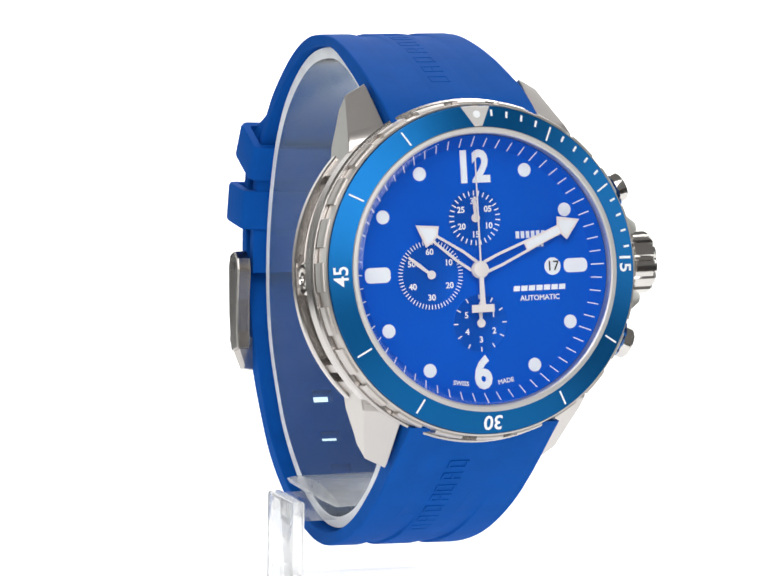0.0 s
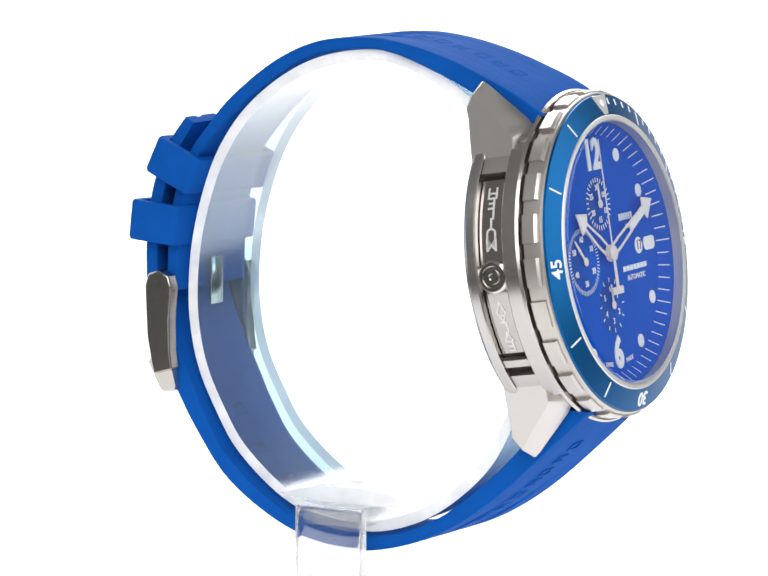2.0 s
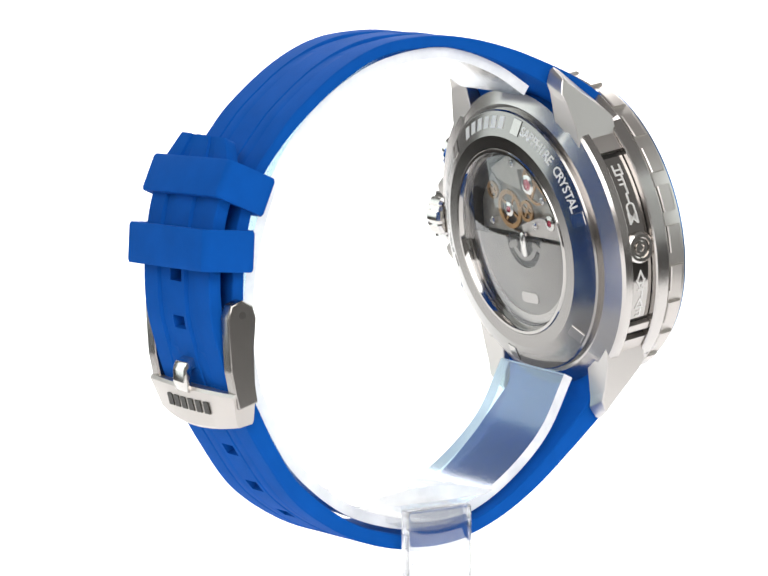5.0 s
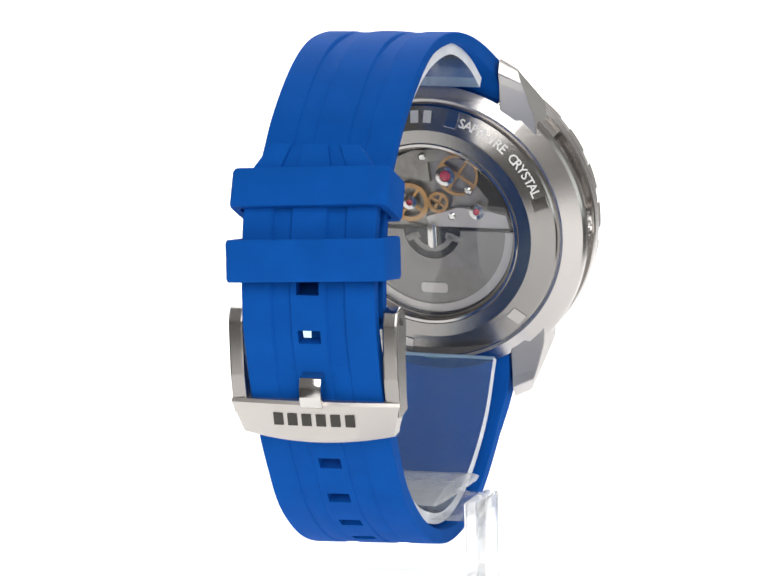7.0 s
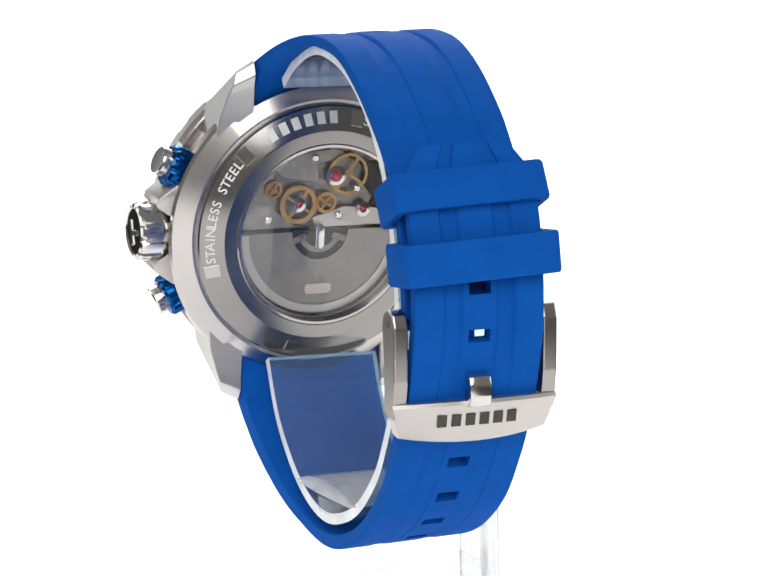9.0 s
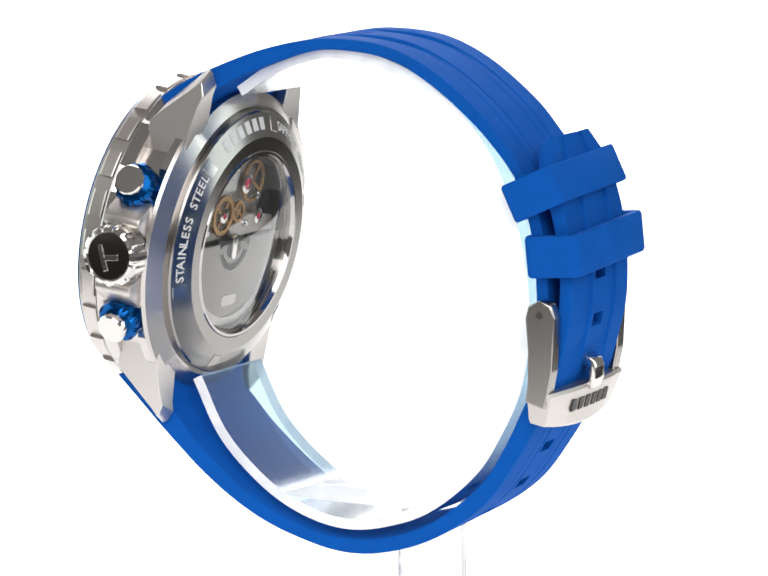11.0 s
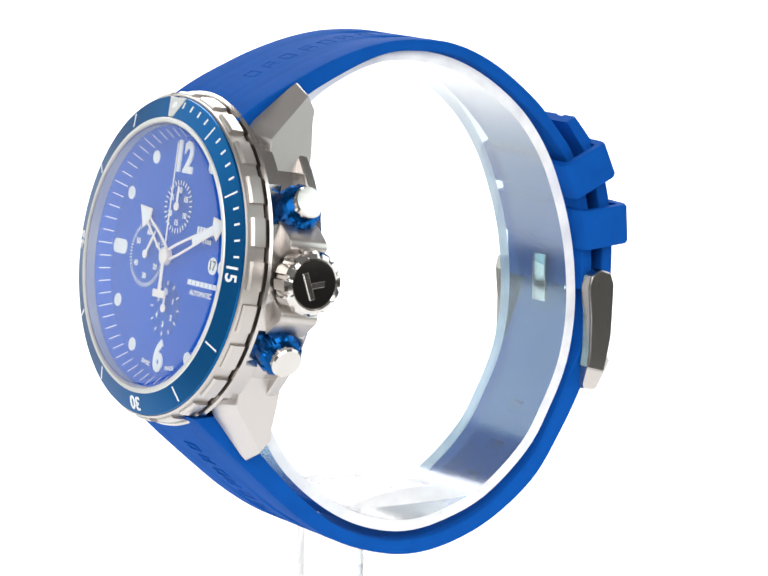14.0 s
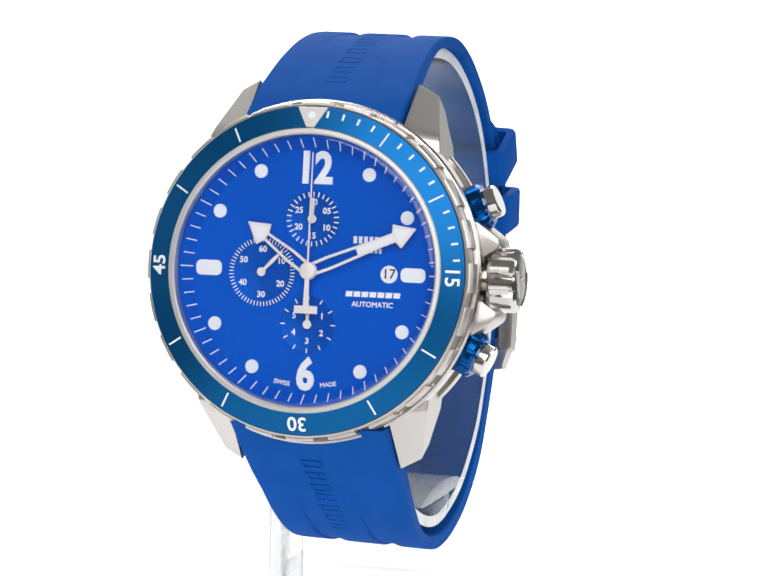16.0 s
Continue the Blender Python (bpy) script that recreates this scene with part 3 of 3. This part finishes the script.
# ---- crown and pushers ----
def crown_and_pushers():
    out = CASE @ shift(23.3, 0.05, -8.58, 0, 90, 0)      # local z runs outwards
    bm = lathe([(0, -1), (2.6, -1), (2.6, 1.4), (4.2, 1.6), (4.6, 2.1), (4.6, 4.9), (4.3, 5.4), (3.7, 5.6), (3.5, 5.35), (0, 5.3)], 120)
    for v in bm.verts:
        r = math.hypot(v.co.x, v.co.y)
        if r > 4.0:
            a = (math.degrees(math.atan2(v.co.y, v.co.x)) % 30) / 30
            if a > 0.7:
                v.co.x *= 0.93
                v.co.y *= 0.93
    crown = part("crown", bm, POLISHED, watch, "fluted polished steel crown", out, 28)
    part("crown_cap", lathe([(3.45, 5.3), (3.4, 5.42), (0, 5.46)], 48), CAP_STEEL, crown, "polished flat cap")
    part("crown_mark", moved(merge(box(-2.0, 2.0, -0.42, 0.42, 5.35, 5.65, 0.08, 1), moved(box(-0.42, 0.42, 0.3, 2.6, 5.35, 5.65, 0.08, 1), turned(0, 0, 0, 0, 0, -12))), turned(-0.9, -0.4, 0, 0, 0, -65)), POLISHED, crown, "raised plain mark")
    # shoulders that guard the crown
    for s in (-1, 1):
        outline = [(22.0, s * 1.5), (26.4, s * 4.6), (26.2, s * 5.7), (25.0, s * 6.6), (23.0, s * 8.0), (20.0, s * 8.0)]
        part("crown_guard", prism(outline, -11.6, -5.3, 0.35, 2), STEEL, case)
    for s in (-1, 1):
        a = 24.5 * s - 0.5
        at = CASE @ shift(0, 0, -8.3, 0, 0, a) @ shift(22.9, 0, 0, 0, 90, 0)
        push = part("pusher", lathe([(0, -1), (1.5, -1), (1.5, 2.0), (2.15, 2.2), (2.3, 2.6), (2.3, 4.5), (2.1, 4.75), (0, 4.8)], 48), POLISHED, watch, "steel push button with a blue collar", at)
        bm = lathe([(1.5, 0.1), (2.8, 0.1), (3.3, 0.6), (3.3, 2.6), (2.9, 3.05), (1.9, 3.1)], 72)
        for v in bm.verts:
            r = math.hypot(v.co.x, v.co.y)
            if r > 2.8 and (math.degrees(math.atan2(v.co.y, v.co.x)) % 36) > 24:
                v.co.x *= 0.92
                v.co.y *= 0.92
        part("collar", bm, BLUE_METAL, push, "blue anodised fluted collar")


crown_and_pushers()


# ---- strap ----
def strap_mesh(outer, inner, rows, holes=(), half=10.95, waist=None, ridge=0.15, crest=0.42, aside=0.0, ribs=2.0):
    """A band swept through outer and inner curves in (y, z). holes: places in (y, z) where a slot is cut right through."""
    xs = [-1.0, -0.985, -0.95, -0.57, -0.55, -0.53, -0.29, -0.27, -0.25, -0.17, 0.17, 0.25, 0.27, 0.29, 0.53, 0.55, 0.57, 0.95, 0.985, 1.0]
    O, fine = spline(outer, rows), spline(inner, 1500)
    I, at = [], 0
    for k in range(rows):
        # the inner point square across from the outer one
        d = (O[min(k + 1, rows - 1)] - O[max(k - 1, 0)]).normalized()
        near = range(at, min(at + 40, len(fine)))
        at = min(near, key=lambda i: abs((fine[i] - O[k]).dot(d)))
        I.append(fine[at])
    bm = bmesh.new()
    vo, vi = [], []
    for k in range(rows):
        s = k / (rows - 1)
        o, i = O[k], I[k]
        d = (o - i)
        h = half * (waist(s) if waist else 1.0)
        fade = min(1.0, max(0.15, (s - 0.22) / 0.2)) * min(1.0, s / 0.05) * min(1.0, max(0.0, (0.985 - s) / 0.02))
        ro, ri = [], []
        for x in xs:
            a = abs(x)
            low = 0.0
            if abs(a - 0.27) < 0.01 or abs(a - 0.55) < 0.01:
                low = ridge * fade
            elif 0.27 < a < 0.55:
                low = 0.08 * fade + 0.4 * math.exp(-((s - crest) / 0.09) ** 2) + 0.35 * max(0.0, min(1.0, (s - ribs) / 0.02))
            if a > 0.99:
                low = 0.2
            elif a > 0.97:
                low = 0.04
            p = o - d.normalized() * low
            q = i + d.normalized() * (0.2 if a > 0.99 else 0.04 if a > 0.97 else 0.0)
            ro.append(bm.verts.new((x * h, p.x, p.y)))
            ri.append(bm.verts.new((x * h, q.x, q.y)))
        vo.append(ro)
        vi.append(ri)
    m = len(xs)
    mid = xs.index(-0.17)
    gone = set()
    for y, z in holes:
        k = min(range(rows), key=lambda i: (O[i] - Vector((y, z))).length)
        gone |= {k - 2, k - 1, k, k + 1, k + 2}
    for k in range(rows - 1):
        for j in range(m - 1):
            if j == mid and k in gone:
                for c in (j, j + 1):
                    bm.faces.new((vo[k][c], vo[k + 1][c], vi[k + 1][c], vi[k][c]))
                if k - 1 not in gone:
                    bm.faces.new((vo[k][j], vo[k][j + 1], vi[k][j + 1], vi[k][j]))
                if k + 1 not in gone:
                    bm.faces.new((vo[k + 1][j], vo[k + 1][j + 1], vi[k + 1][j + 1], vi[k + 1][j]))
                continue
            bm.faces.new((vo[k][j], vo[k][j + 1], vo[k + 1][j + 1], vo[k + 1][j]))
            bm.faces.new((vi[k][j], vi[k + 1][j], vi[k + 1][j + 1], vi[k][j + 1]))
        bm.faces.new((vo[k][0], vo[k + 1][0], vi[k + 1][0], vi[k][0]))
        bm.faces.new((vo[k][-1], vi[k][-1], vi[k + 1][-1], vo[k + 1][-1]))
    for k in (0, rows - 1):
        for j in range(m - 1):
            bm.faces.new((vo[k][j], vo[k][j + 1], vi[k][j + 1], vi[k][j]))
    for v in bm.verts:
        # the lowest stretch hangs a little lower on one side
        v.co.x += aside * max(0.0, min(1.0, (-10 - v.co.y) / 16))     # its front end lies midway between the lugs
        sag = math.exp(-((v.co.z - 13) / 14) ** 2)
        v.co.x, v.co.z = v.co.x + 0.4 * sag, v.co.z - (0.2 + 0.026 * v.co.x) * sag
    return bm


STRAP = shift(-0.5, 0.3, 50.5, 0, 1.0, 0.2) @ shift(0, 0, -51)
UP_OUT = [(-32.4, 79.4), (-28.2, 82.0), (-24.0, 84.0), (-16.6, 86.9), (-9.2, 88.8), (-2.5, 89.4), (5.6, 88.5), (13.0, 85.2), (20.3, 79.6), (24.4, 75.0), (27.3, 71.2), (29.6, 66.0), (30.9, 60.0), (31.3, 54.0), (31.3, 50.0)]
UP_IN = [(-26.0, 76.2), (-23.8, 80.0), (-21.0, 82.0), (-15.5, 84.5), (-8.4, 87.0), (-2.7, 87.7), (5.9, 86.6), (13.0, 82.9), (20.1, 77.2), (25.1, 71.6), (27.0, 68.0), (28.2, 64.0), (29.0, 60.0), (29.4, 54.0), (29.4, 50.0)]
LOW_OUT = [(-39.8, 37.2), (-35.0, 32.6), (-31.6, 29.4), (-23.3, 22.1), (-16.0, 17.3), (-8.7, 14.4), (-1.4, 13.1), (5.8, 14.0), (13.4, 16.9), (21.0, 22.2), (26.3, 29.2), (29.8, 35.2), (32.2, 40.5), (33.7, 45.5), (34.8, 50.0), (35.1, 55.0), (34.8, 60.0), (34.0, 65.0), (32.4, 70.0), (30.9, 74.0), (30.25, 76.0)]
LOW_IN = [(-30.5, 37.5), (-30.4, 33.4), (-28.7, 31.0), (-23.0, 25.3), (-15.8, 19.7), (-8.7, 16.5), (-1.4, 15.3), (5.8, 16.3), (13.0, 19.3), (20.3, 25.1), (24.2, 30.8), (27.2, 36.8), (29.6, 41.5), (31.4, 46.2), (32.7, 50.5), (33.1, 55.0), (32.8, 59.8), (32.0, 64.4), (30.5, 69.2), (29.1, 73.1), (28.6, 75.2)]
HOLES = [(34.7, 49.0), (35.1, 55.9), (26.1, 29.7), (22.0, 24.0), (16.9, 19.2), (10.6, 15.6)]
upper_strap = part("strap", strap_mesh(UP_OUT, UP_IN, 90, aside=0.5, waist=lambda s: 1.03 - 0.125 * max(0.0, min(1.0, (s - 0.1) / 0.26))), RUBBER, watch, "short blue rubber strap half", STRAP)
lower_strap = part("strap", strap_mesh(LOW_OUT, LOW_IN, 330, HOLES, aside=1.25, ribs=0.74, crest=0.27, waist=lambda s: (1.03 - 0.125 * max(0.0, min(1.0, (s - 0.1) / 0.26))) * (1.0 if s < 0.955 else 1.0 - 0.35 * ((s - 0.955) / 0.045) ** 1.5)), RUBBER, watch, "long blue rubber strap half with adjustment holes", STRAP)


def loop(corners, half, thick):
    """A keeper: a closed band round the straps. corners: two ends of its middle line in (y, z), and its depth."""
    (y0, z0), (y1, z1), deep, tall = corners
    ax = Vector((0, y1 - y0, z1 - z0)).normalized()     # from inner to outer side
    up = Vector((0, -ax.z, ax.y))
    if up.z < 0:
        up = -up
    c = Vector((0, (y0 + y1) / 2, (z0 + z1) / 2))
    outl, inl = pill(2 * half, deep, 4, 1.1), pill(2 * half - 2 * thick, deep - 2 * thick, 4, 0.5)
    bm = bmesh.new()
    rings = []
    for pts, lift in ((inl, -1), (outl, -0.86), (outl, 0.86), (inl, 1)):
        grow = 1.0
        rings.append([bm.verts.new(c + Vector((x * grow, 0, 0)) + ax * y + up * (lift * tall / 2)) for x, y in pts])
    # widen the flat rims a little inside the edges
    n = len(outl)
    edge = []
    for lift in (-1, 1):
        edge.append([bm.verts.new(c + Vector((x * 0.985, 0, 0)) + ax * (y * 0.96) + up * (lift * tall / 2)) for x, y in outl])
    order = [rings[0], edge[0], rings[1], rings[2], edge[1], rings[3]]
    for a, b in zip(order, order[1:] + order[:1]):
        for j in range(n):
            bm.faces.new((a[j], a[(j + 1) % n], b[(j + 1) % n], b[j]))
    return bm


KEEPER = STRAP @ shift(0, 0, 64) @ shift(0, 0, -0.45, 0, 2.0, 0) @ shift(0, 0, -64)     # both keepers sit a little askew
part("keeper", loop(((28.4, 60.0), (36.9, 60.7), 8.6, 6.0), 11.9, 1.3), RUBBER, watch, "blue rubber strap keeper", KEEPER, 40)
part("keeper", loop(((25.6, 67.4), (33.3, 70.9), 8.5, 5.7), 11.8, 1.3), RUBBER, watch, "blue rubber strap keeper", KEEPER, 40)


def buckle_frame():
    buckle = new("buckle")
    buckle.parent, buckle.matrix_local = watch, STRAP
    buckle["label"] = "brushed steel pin buckle"
    side_out = [(33.0, 52.6), (33.6, 50.8), (33.4, 46.5), (33.2, 43.0), (32.5, 39.5), (31.9, 37.4), (28.8, 38.3), (29.2, 41.0), (29.3, 46.0), (28.9, 50.6), (29.4, 52.4), (31.2, 53.3)]
    for s in (-1, 1):
        bm = prism([(y, z) for y, z in side_out], 0, 2.0, 0.25, 2)
        for v in bm.verts:
            y, z, w = v.co
            v.co = (s * (10.4 + w * 1.1), y, z)
        arm = part("buckle_arm", bm, BUCKLE_STEEL, buckle, smooth=15)
        part("pivot_end", moved(lathe([(0.55, 0), (0.5, 0.08), (0.2, 0.05), (0, 0.05)], 16), turned(s * 12.6, 31.2, 51.1, 0, 90 * s, 0)), INK, arm)
    # the broad bar, bowed a little
    bm = bmesh.new()
    cols = 24
    rings = []
    for k in range(cols + 1):
        x = -12.6 + 25.2 * k / cols
        u = x / 12.6
        bow = -1.1 * u * u
        drop = -1.1 * (1 - u * u) + 0.9
        sec = [(30.3 + bow, 39.8), (33.7 + bow, 39.7), (34.0 + bow, 39.2), (32.7 + bow, 34.2 + drop), (32.2 + bow, 33.8 + drop), (30.2 + bow, 34.2 + drop), (30.0 + bow, 34.8 + drop)]
        rings.append([bm.verts.new((x * (0.9 if i in (3, 4, 5, 6) else 1.0), y, z)) for i, (y, z) in enumerate(sec)])
    for a, b in zip(rings, rings[1:]):
        for j in range(7):
            bm.faces.new((a[j], a[(j + 1) % 7], b[(j + 1) % 7], b[j]))
    bm.faces.new(rings[0])
    bm.faces.new(rings[-1])
    bar = part("buckle_bar", bm, STEEL, buckle, "broad steel bar with a dark engraved mark")
    for j in range(6):
        x = (j - 2.5) * 2.15
        part("maker_mark", moved(box(-0.7, 0.7, -0.1, 0.1, -0.9, 0.9), turned(x, 33.5 - 1.1 * (x / 12.6) ** 2, 37.0, -14.5, 0, 0)), INK, bar, smooth=0)
    part("pivot_pin", moved(lathe([(0, -11), (0.7, -11), (0.7, 11), (0, 11)], 16), turned(0, 31.2, 51.1, 0, 90, 0)), POLISHED, buckle)
    bm = prism([(31.4, 45.1), (33.2, 43.9), (34.6, 43.2), (35.0, 42.1), (35.0, 40.3), (34.5, 38.9), (33.7, 38.7), (33.5, 39.3), (33.8, 40.6), (33.6, 42.0), (32.4, 42.6), (31.0, 43.8)], -1.65, 1.65, 0.2, 2)
    for v in bm.verts:
        y, z, w = v.co
        v.co = (w, y, z)
    part("tongue", bm, POLISHED, buckle, "polished steel tongue")


buckle_frame()
part("tongue_plate", box(-1.7, 1.7, 28.35, 29.1, 47.0, 54.4, 0.2, 2), POLISHED, watch, "steel plate inside the strap", STRAP)


def emboss(curve, rows, first, last, count):
    """Low block marks pressed along the middle of a strap half, as plain outlines."""
    line = spline(curve, rows)
    for i in range(count):
        k = round((first + (last - first) * i / (count - 1)) * (rows - 1))
        d = (line[k + 1] - line[k - 1]).normalized()
        slope = math.degrees(math.atan2(d.y, d.x))
        bits = [box(-1.5, 1.5, 0.62, 0.9, -0.2, 0.05, 0.02, 1), box(-1.5, 1.5, -0.9, -0.62, -0.2, 0.05, 0.02, 1)]
        bits += [box(x - 0.16, x + 0.16, -0.6, 0.6, -0.2, 0.05, 0.02, 1) for x in ((-1.34, 0.2) if i % 2 else (-1.34, 1.34))]
        yield merge(*bits), turned(0, line[k].x, line[k].y, slope, 0, 0)


for owner, curve, a, b in ((upper_strap, UP_OUT, 0.12, 0.34), (lower_strap, LOW_OUT, 0.075, 0.22)):
    for bm, m in emboss(curve, 200, a, b, 7):
        part("embossed_mark", moved(bm, m), RUBBER, owner, smooth=0)

# ---- the clear stand ----
stand = new("display_stand")
tagged(stand, "clear acrylic stand with a curved plastic cuff inside the strap", "display stand")
CUFF_LINE = [(-27.2, 36.5), (-22.6, 28.0), (-15.5, 21.4), (-8.5, 17.8), (-1.4, 16.5), (5.7, 17.7), (12.5, 20.6), (19.4, 26.4), (23.2, 32.2), (26.0, 38.0), (27.4, 44.0), (27.7, 50.0), (27.0, 57.0), (25.2, 64.0), (22.5, 70.5), (18.2, 76.5), (12.0, 81.6), (5.2, 84.9), (-2.7, 86.3), (-8.4, 85.6), (-14.5, 83.2), (-19.5, 80.0)]


SKIN = (1.5, 1.0)    # outer and inner share of the cuff's thickness


def cuff():
    line = spline(CUFF_LINE, 110)
    bm = bmesh.new()
    rows = []
    for k, p in enumerate(line):
        a, b = line[max(0, k - 1)], line[min(len(line) - 1, k + 1)]
        d = (b - a).normalized()
        n = Vector((-d.y, d.x)) * 0.65
        rows.append([bm.verts.new((x, q.x, q.y)) for x, q in ((-8.9, p - n * SKIN[0]), (-8.9, p + n * SKIN[1]), (8.9, p + n * SKIN[1]), (8.9, p - n * SKIN[0]))])
    edges = []
    for a, b in zip(rows, rows[1:]):
        for j in range(4):
            f = bm.faces.new((a[j], a[(j + 1) % 4], b[(j + 1) % 4], b[j]))
            f.material_index = 1 if j in (0, 2) else 0
    for r in (rows[0], rows[-1]):
        bm.faces.new(r).material_index = 1
    ob = part("cuff", bm, CUFF, stand, "milky clear plastic cuff", shift(-0.1, 0.1, 0, 0, 0, -0.6), 40)
    ob.data.materials.append(CUFF_EDGE)


cuff()
part("post", box(-15.5, -13.3, -5.6, 5.6, 0.0, 20.4, 0.5, 3), SOLID, stand, "clear acrylic upright plate", STRAP)
part("arm", box(-13.35, 10.0, -4.8, 4.8, 17.3, 20.2, 0.5, 3), REST, stand, "", STRAP)


def saddle():
    top = [(-12.6, 21.0), (-8.0, 22.2), (-1.0, 22.8), (6.0, 22.2), (11.2, 20.9)]
    low = [(9.5, 20.4), (3.0, 20.3), (-4.0, 20.3), (-11.0, 20.5)]
    bm = prism(spline(top, 18) + low, -10.4, 10.4, 0.12, 2)
    for v in bm.verts:
        y, z, w = v.co
        v.co = (w, y, z)
    part("saddle", bm, SADDLE, stand, "curved clear rest inside the cuff", STRAP)


saddle()
part("lower_arm", box(-13.35, 10.4, -4.8, 4.8, 6.6, 9.3, 0.4, 3), REST, stand, "", STRAP)


def motions():
    rows = [(0.5 * i, pose(0, 0, 0, 0, 0, TURN_START + TURN_RATE * 0.5 * i)) for i in range(33)]
    walk(watch, rows)
    walk(stand, rows)
    # the small seconds hand runs on
    walk(seconds, [(2.0 * i, CASE @ shift(-7.1, -0.4, DZ + 0.35, 0, 0, -308 - 12.0 * i)) for i in range(9)])


motions()
